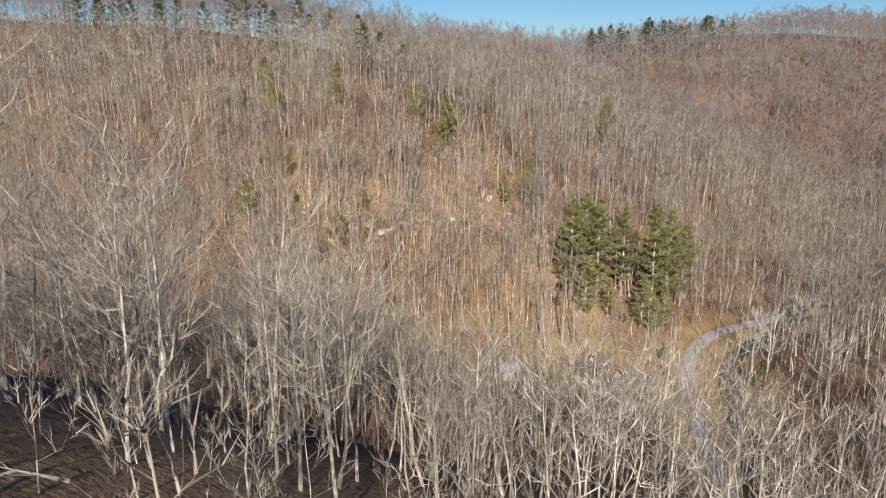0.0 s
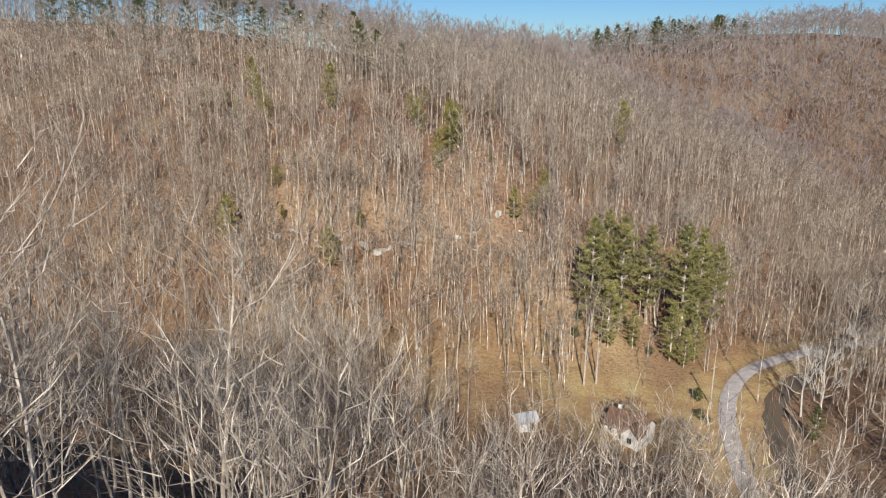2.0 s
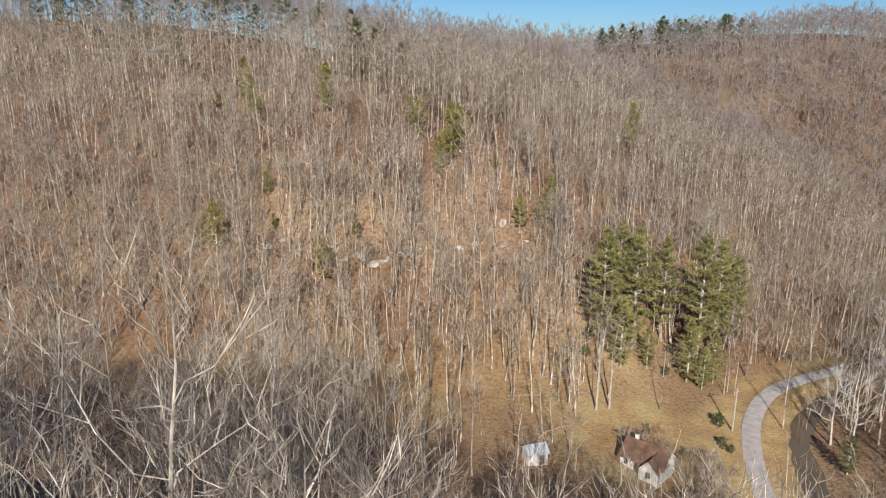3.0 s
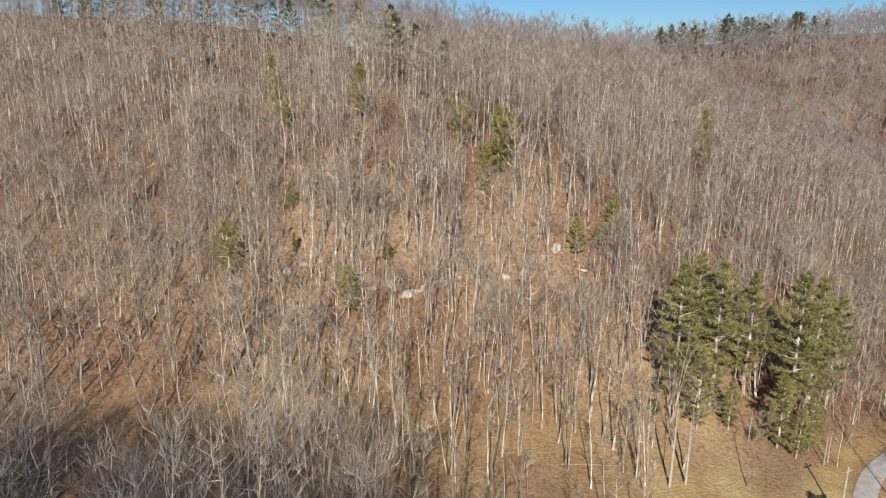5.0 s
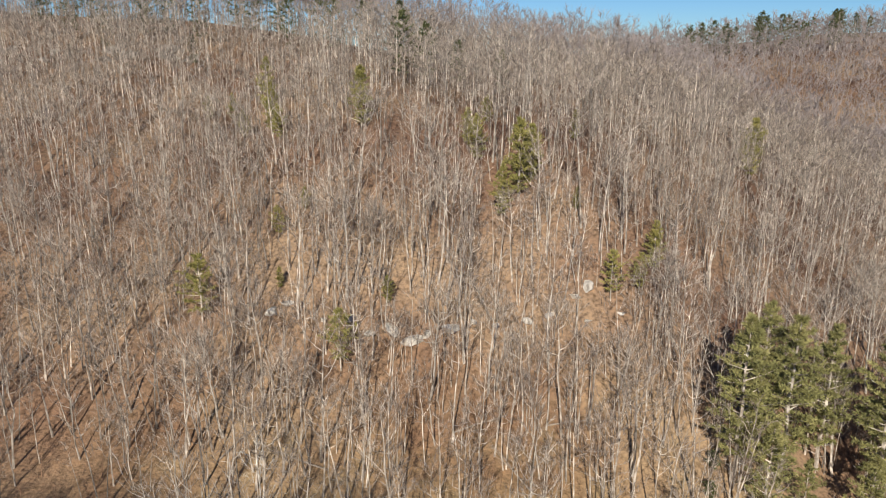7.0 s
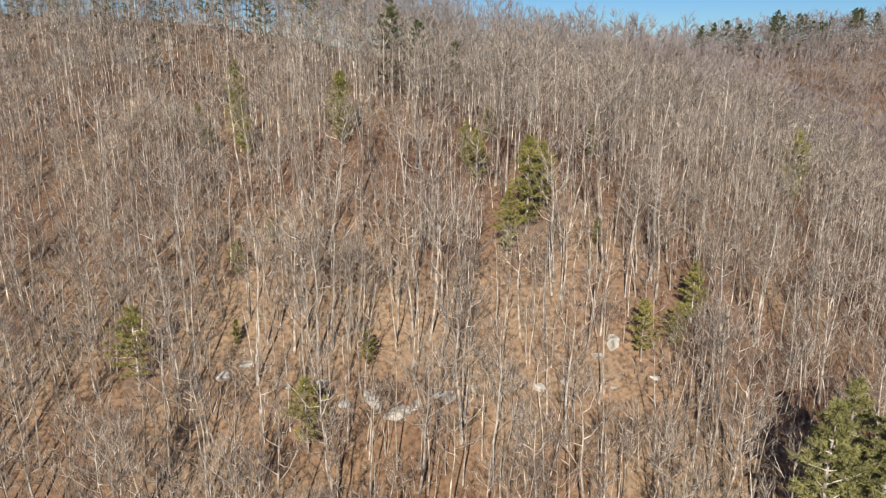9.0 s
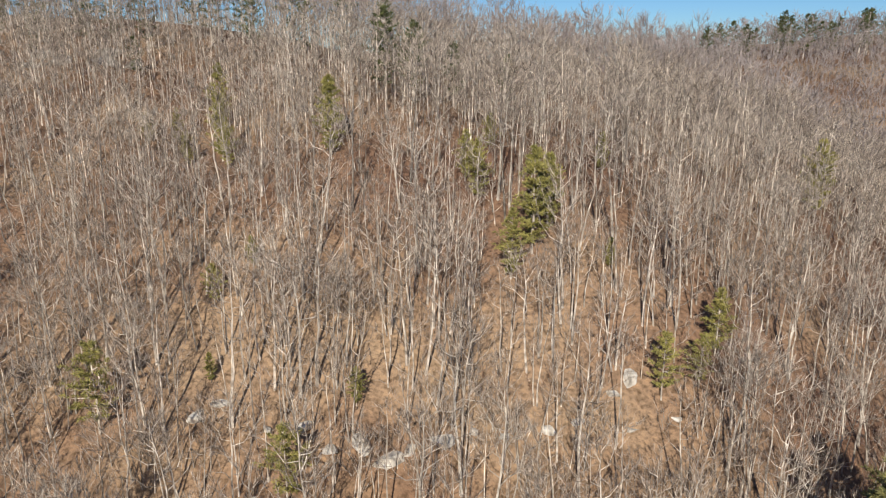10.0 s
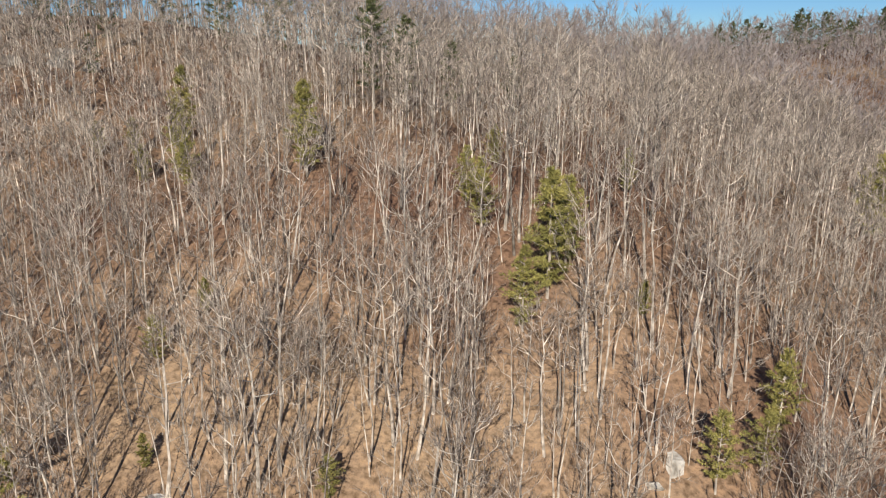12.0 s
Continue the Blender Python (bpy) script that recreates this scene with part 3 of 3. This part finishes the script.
plant("hemlock", young, [BARK, NEEDLE_DARK], [(61, 125, 7), (147, 243, 13), (152, 246, 12), (156, 240, 10), (143, 248, 9)], "dark green hemlock beside the stream", "hemlock tree", "streamside hemlocks")

white_trees = [hardwood(600 + k, 16.0, 0.30, 0.28, 13, 5, 8, 0.012, sides=6, thick=0.05) for k in range(2)]
plant("sycamore", white_trees, [PALE_BARK, PALE_BARK], [(63.3, 134, 15), (64.2, 130, 16.5), (93, 171, 14), (75, 140, 15), (70, 118, 15)],
      "white-barked leafless sycamore on the stream bank", "tree", "streamside sycamores", True)
birches = [hardwood(620 + k, 8.0, 0.26, 0.25, 9, 4, 6, 0.01, twig=0.8) for k in range(2)]
plant("white_birch", birches, [PALE_BARK, PALE_BARK], [(-9.3, 134.6, 8), (-31, 145, 9), (-26, 128, 8), (-40, 126, 8.5), (-18, 124, 8)], "small white-barked leafless tree on the valley floor", "tree", "small white trees")


def snag(seed, h):
    """A dead conifer: bare pale pole with short broken limbs."""
    r, w = np.random.default_rng(seed), Wood()
    w.limb([(0, 0, -0.6), (0.05, 0, h * 0.5), (0.1, 0.1, h)], [0.2, 0.13, 0.03], 6)
    for k in range(34):
        z = h * (0.2 + 0.78 * r.random())
        az = r.random() * 6.3
        d = np.array((math.cos(az), math.sin(az), 0.15 * r.normal() - 0.05))
        w.limb([(0.05, 0, z), np.array((0.05, 0, z)) + d * (0.5 + 1.6 * r.random()) * (1.2 - z / h)], [0.035, 0], 3, 1)
    return w.arrays()


plant("dead_pine", [snag(1, 14), snag(2, 11)], [DEAD, DEAD], [(24.7, 137.3, 14.5), (27.2, 138.5, 11), (51.5, 150, 7), (52.5, 151, 6), (40.5, 152, 6)], "bare grey dead pine with broken limbs", "dead tree", "dead pines by the grove")


# ---- rocks ----
def boulder_mesh(seed, squash=(1, 1, 0.8), mat=ROCK):
    r = np.random.default_rng(seed)
    bm = bmesh.new()
    bmesh.ops.create_icosphere(bm, subdivisions=2, radius=1.25)
    cuts = [(Vector(r.normal(size=3)).normalized(), r.uniform(0.35, 0.75)) for _ in range(11)]
    for v in bm.verts:
        for n, d in cuts:
            over = v.co.dot(n) - d
            if over > 0:
                v.co -= n * over
        v.co *= 1 + 0.10 * noise.noise(v.co * 2.5 + Vector((seed, 0, 0)))
        v.co = Vector((v.co.x * squash[0], v.co.y * squash[1], v.co.z * squash[2]))
    me = bpy.data.meshes.new("boulder")
    bm.to_mesh(me)
    bm.free()
    me.materials.append(mat)
    return me


boulders = [boulder_mesh(k, (1.1, 0.9, 0.6 + 0.15 * k)) for k in range(4)]
for k, (px, py, sz) in enumerate(ROCKS):
    ob = new("boulder", boulders[k % 4])
    ob.matrix_world = pose(px, py, float(height(px, py)) + 0.15 * sz, 0, 0, 53 * k)
    ob.scale = (sz, sz, sz)
    tagged(ob, "pale weathered sandstone boulder among fallen leaves", "boulder", "rock ledge boulders")
ledges = [boulder_mesh(20 + k, (1.9, 0.8, 0.8), CLIFF) for k in range(3)]
for k in range(11):
    px = -138 + 5.6 * k + 4 * math.sin(k * 4.1)
    py = 257 + 3 * math.sin(k * 2.3) - 0.04 * (px + 100)
    sz = 1.4 + 0.5 * math.sin(k * 5.7)
    ob = new("cliff_block", ledges[k % 3])
    ob.matrix_world = pose(px, py, float(height(px, py)) + 0.25 * sz, 0, 0, 12 * math.sin(k * 3))
    ob.scale = (sz, sz, sz * 1.15)
    tagged(ob, "pale grey sandstone cliff block high on the slope", "cliff", "upper cliff band")

# ---- stream ----
WATER, wnt, wb = material("stream_water", 0.25)
wb.inputs["Base Color"].default_value = (0.16, 0.125, 0.085, 1)
bump(wnt, wb, noise_tex(wnt, 1.2, 3), 0.25, 0.05)
bed = smooth_line(np.array([(46, 84), (50.5, 104), (53.5, 118), (56, 128), (60, 138.5), (68, 146.5), (78, 155), (88, 165), (104, 184)], float), 90)
strip("stream", bed, height(bed[:, 0], bed[:, 1]), 2.1 + 0.35 * np.sin(np.arange(90) * 0.45), 0.22, WATER, "shallow dark brown woodland stream", "stream")

# ---- the house, the shed and the post ----
WHITE = simple("white_siding", [(0.3, (0.66, 0.64, 0.60)), (0.7, (0.84, 0.83, 0.80))], 0.8, stretch=(0.3, 0.3, 3))
ROOF = simple("rusty_roof", [(0.3, (0.12, 0.07, 0.05)), (0.6, (0.22, 0.13, 0.09)), (0.8, (0.30, 0.20, 0.15))], 0.9)
SHED_ROOF = simple("grey_metal_roof", [(0.3, (0.36, 0.39, 0.43)), (0.7, (0.50, 0.53, 0.57))], 1.0, rough=0.5)
GLASS, gnt, gb = material("window_glass", 0.08)
gb.inputs["Base Color"].default_value = (0.03, 0.035, 0.04, 1)
TIMBER = simple("dark_timber", [(0.3, (0.10, 0.08, 0.06)), (0.7, (0.2, 0.16, 0.12))], 2.0)


def part(name, bm, mat, parent, label=""):
    me = bpy.data.meshes.new(name)
    bmesh.ops.recalc_face_normals(bm, faces=bm.faces)
    bm.to_mesh(me)
    bm.free()
    me.materials.append(mat)
    ob = new(name, me)
    ob.parent = parent
    return tagged(ob, label)


def box(x0, y0, z0, x1, y1, z1, bm=None, bevel=0.0):
    bm = bm or bmesh.new()
    m = Matrix.Translation(((x0 + x1) / 2, (y0 + y1) / 2, (z0 + z1) / 2)) @ Matrix.Diagonal((x1 - x0, y1 - y0, z1 - z0, 1))
    r = bmesh.ops.create_cube(bm, size=1, matrix=m)
    if bevel:
        bmesh.ops.bevel(bm, geom=list({e for v in r["verts"] for e in v.link_edges}), offset=bevel, segments=1, affect="EDGES")
    return bm


def gable(x0, y0, x1, y1, wall, ridge, along="x"):
    """Walls of a gabled block, closed, with its two gable peaks."""
    bm = bmesh.new()
    lo = [bm.verts.new(c) for c in ((x0, y0, -0.8), (x1, y0, -0.8), (x1, y1, -0.8), (x0, y1, -0.8))]
    hi = [bm.verts.new(c) for c in ((x0, y0, wall), (x1, y0, wall), (x1, y1, wall), (x0, y1, wall))]
    xm, ym = (x0 + x1) / 2, (y0 + y1) / 2
    for a in range(4):
        b = (a + 1) % 4
        peak = (along == "x" and a in (1, 3)) or (along == "y" and a in (0, 2))
        face = [lo[a], lo[b], hi[b], hi[a]]
        if peak:
            c = ((x1 if a == 1 else x0), ym, ridge) if along == "x" else (xm, (y0 if a == 0 else y1), ridge)
            face.insert(3, bm.verts.new(c))
        bm.faces.new(face)
    return bm


def slope_slab(a, b, c, d, thick):
    """A roof slab over four corners."""
    bm = bmesh.new()
    top = [bm.verts.new(p) for p in (a, b, c, d)]
    low = [bm.verts.new((p[0], p[1], p[2] - thick)) for p in (a, b, c, d)]
    bm.faces.new(top)
    bm.faces.new(low[::-1])
    for i in range(4):
        j = (i + 1) % 4
        bm.faces.new([top[i], low[i], low[j], top[j]])
    return bm


def window(parent, x, y, z, w, h):
    f = box(x - w / 2 - 0.09, y - 0.06, z - 0.09, x + w / 2 + 0.09, y + 0.02, z)
    for q in ((x - w / 2 - 0.09, z, x - w / 2, z + h), (x + w / 2, z, x + w / 2 + 0.09, z + h), (x - w / 2 - 0.09, z + h, x + w / 2 + 0.09, z + h + 0.09), (x - 0.025, z, x + 0.025, z + h)):
        box(q[0], y - 0.06, q[1], q[2], y + 0.02, q[3], f)
    win = part("window", f, WHITE, parent, "white wooden window")
    part("pane", box(x - w / 2, y - 0.02, z, x + w / 2, y + 0.01, z + h), GLASS, win, "dark glass")


def house():
    root = tagged(new("house"), "small white house with a rusty brown roof in the dry yard", "house")
    part("wall", gable(-4.2, 0, 4.2, 6.0, 2.6, 4.9), WHITE, root)
    part("roof", slope_slab((-4.6, -0.5, 2.45), (4.6, -0.5, 2.45), (4.6, 3.0, 5.1), (-4.6, 3.0, 5.1), 0.16), ROOF, root, "rusty brown roof slope")
    part("roof", slope_slab((-4.6, 3.0, 5.1), (4.6, 3.0, 5.1), (4.6, 6.5, 2.45), (-4.6, 6.5, 2.45), 0.16), ROOF, root, "rusty brown roof slope")
    part("wing", gable(0.4, -1.8, 4.0, 3.0, 2.5, 4.3, "y"), WHITE, root, "white front gable wing")
    part("wing_roof", slope_slab((0.1, -2.1, 2.3), (0.1, 3.0, 2.3), (2.2, 3.0, 4.5), (2.2, -2.1, 4.5), 0.14), ROOF, root)
    part("wing_roof", slope_slab((2.2, -2.1, 4.5), (2.2, 3.0, 4.5), (4.3, 3.0, 2.3), (4.3, -2.1, 2.3), 0.14), ROOF, root)
    window(root, 2.2, -1.82, 0.9, 0.9, 1.2)
    window(root, -3.0, -0.02, 0.9, 0.8, 1.2)
    part("door", box(-1.4, -0.07, 0.0, -0.5, 0.02, 2.02, bevel=0.02), TIMBER, root, "dark wooden front door")
    chimney = part("chimney", box(-3.0, 3.3, 3.5, -2.4, 3.9, 5.9, bevel=0.03), WHITE, root, "pale chimney stack")
    part("chimney_cap", box(-3.08, 3.22, 5.9, -2.32, 3.98, 6.02), TIMBER, chimney)
    root.matrix_world = pose(27.7, 120.3, float(height(27.7, 121.5)) - 0.1, 0, 0, -40)
    root.scale = (0.78, 0.78, 0.78)


def shed():
    root = tagged(new("shed"), "little white garden shed with a grey metal roof", "shed")
    part("wall", gable(-1.5, -1.2, 1.5, 1.2, 2.0, 2.8), WHITE, root)
    part("roof", slope_slab((-1.75, -1.5, 1.85), (1.75, -1.5, 1.85), (1.75, 0, 2.95), (-1.75, 0, 2.95), 0.08), SHED_ROOF, root, "grey metal roof sheet")
    part("roof", slope_slab((-1.75, 0, 2.95), (1.75, 0, 2.95), (1.75, 1.5, 1.85), (-1.75, 1.5, 1.85), 0.08), SHED_ROOF, root, "grey metal roof sheet")
    part("door", box(0.2, -1.26, 0.0, 1.0, -1.18, 1.8), TIMBER, root, "dark plank door")
    root.matrix_world = pose(12.2, 120.8, float(height(12.2, 120.8)) - 0.1, 0, 0, 18)


def utility_pole():
    root = tagged(new("utility_pole"), "weathered pale wooden utility pole by the lane", "utility pole")
    w = Wood()
    w.limb([(0, 0, -0.8), (0, 0, 4), (0, 0, 8.0), (0, 0, 8.05)], [0.15, 0.13, 0.11, 0], 8)
    v, f, _, _ = w.arrays()
    mesh_object("pole", v, f, [DEAD], parent=root)
    part("crossarm", box(-0.9, -0.06, 7.3, 0.9, 0.06, 7.42, bevel=0.01), DEAD, root)
    for k in (-0.8, 0.8):
        w = Wood()
        w.limb([(k, 0, 7.42), (k, 0, 7.55), (k, 0, 7.6)], [0.05, 0.06, 0], 6)
        v, f, _, _ = w.arrays()
        mesh_object("insulator", v, f, [GLASS], parent=root)
    root.matrix_world = at_ground(48.1, 137.2, 30)


house()
shed()
utility_pole()

# low evergreen bushes by the lane, bare shrubs round the house
bush = [conifer(470 + k, 2.6, 0.5, 0.02, 7, 6, 12) for k in range(2)]
plant("evergreen_bush", bush, [BARK, NEEDLE_DARK], [(46.2, 138.6, 2.8), (44.1, 131.5, 2.2), (45.2, 130.4, 1.6)], "low dark evergreen bush in the yard by the lane", "bush", "yard bushes")
# dark bushes added beside the grove to stand for its shadow
plant("laurel_bush", bush, [BARK, NEEDLE_DARK], [(25.8, 153, 2.6), (27, 157, 2.8), (41, 152.5, 2.2)], "dark low bush added to darken the shadow beside the grove", "bush", "laurels by the grove")
yard_shrub = [hardwood(700 + k, 4.0, 0.45, 0.08, 12, 5, 7, 0.012, lean=0.1, sides=4, n=3, thick=0.045, twig=0.7) for k in range(3)]
plant("bare_shrub", yard_shrub, [BARK, TWIG], [(33.2, 117.5, 4.2), (35, 115, 4.4), (36.5, 118.5, 3.8), (34, 112.5, 4.6), (37.5, 115, 4.2), (29.5, 126, 4.4), (32, 124, 4.2), (27, 126.5, 3.8), (38.5, 112.5, 4.2), (33, 121, 3.4), (31.5, 111, 4.0), (36, 111, 4.4)],
      "grey leafless shrub beside the house", "shrub", "shrubs round the house")
plant("bare_shrub", yard_shrub, [BARK, TWIG], [(35.5, 122.5, 4.4), (38, 121, 4.6), (39.5, 124, 4.0), (36.8, 125, 3.6), (41, 120.5, 4.2), (37.5, 118, 4.5)],
      "grey leafless shrub in the dry yard", "shrub", "shrubs in the yard")
plant("vine_shrub", yard_shrub, [BRUSH, BRUSH], [(30.2, 126.5, 4.6), (32, 127.5, 4.8), (28.4, 127, 4.4), (33.3, 124.2, 4.6)],
      "reddish-brown leafless thicket against the house", "shrub", "thicket behind the house")


def fallen(seed):
    r, w = np.random.default_rng(seed), Wood()
    L = r.uniform(6, 11)
    w.limb([(0, 0, 0.12), (L * 0.4, 0.1, 0.3), (L * 0.75, -0.2, 0.45), (L, 0, 0.5)], [0.14, 0.11, 0.07, 0], 6)
    for k in range(16):
        g = 0.4 + 0.55 * r.random()
        d = unit(np.array((0.8, r.normal(), abs(r.normal()) * 0.7)))
        w.limb([(L * g, 0, 0.3), np.array((L * g, 0, 0.3)) + d * r.uniform(0.8, 2.2)], [0.05, 0], 3, 1)
    return w.arrays()


logs = [fallen(k) for k in range(3)]
log_things = [tree("fallen_tree", a, Matrix(), [LOG, LOG], "pale fallen dead tree lying on the leaves", "fallen tree", "fallen trees", "dead_crown") for a in logs]
LOGS = [(-20, 144, 40), (-24, 151, 170), (-14, 140, 100), (10, 139, 5), (17, 146, 15), (-38, 150, 60), (3, 150, 130), (-8, 158, 20), (24, 147, 200), (14, 128, 30), (-30, 160, 80), (5, 160, 10)]
for k, (px, py, rz) in enumerate(LOGS):
    m = at_ground(px, py, rz)
    fx, fy = px + 5 * math.cos(radians(rz)), py + 5 * math.sin(radians(rz))
    tilt = math.degrees(math.atan2(float(height(fx, fy)) - float(height(px, py)), 5))
    m = m @ pose(0, 0, 0.05, 0, -tilt, 0)
    ob = log_things[k] if k < 3 else copy_thing(log_things[k % 3], m)
    ob.matrix_world = m

oaks = [hardwood(650 + k, 20 + k, 0.27, 0.4, 12, 5, 8, 0.0098, thick=0.05, twig=1.4) for k in range(3)]
gx, gy = scatter(rng, -100, 100, 150, 262, 15.0, dense(lambda x, y: 0.85 + 0 * x))
plant("white_oak", oaks, [OAK_BARK, TWIG], [(float(a), float(b), float(rng.uniform(15, 22))) for a, b in zip(gx, gy)], "large pale-barked leafless oak standing above the wood", "oak tree", "large hillside oaks", True)
hard = [tree("hardwood_tree", a, Matrix(), [BARK, TWIG], "leafless grey-barked hardwood tree on the leafy slope", "tree", "hillside hardwoods") for a in tall + slim]
used = set()
for k, (a, b, c) in enumerate(singles):
    v = int(rng.integers(0, 6)) if c else 6 + int(rng.integers(0, 8))
    m = at_ground(a, b, float(rng.random() * 360))
    ob = copy_thing(hard[v], m) if v in used else hard[v]
    used.add(v)
    ob.matrix_world = m
    size = float(rng.uniform(0.62, 1.05))
    ob.scale = (size, size, size)
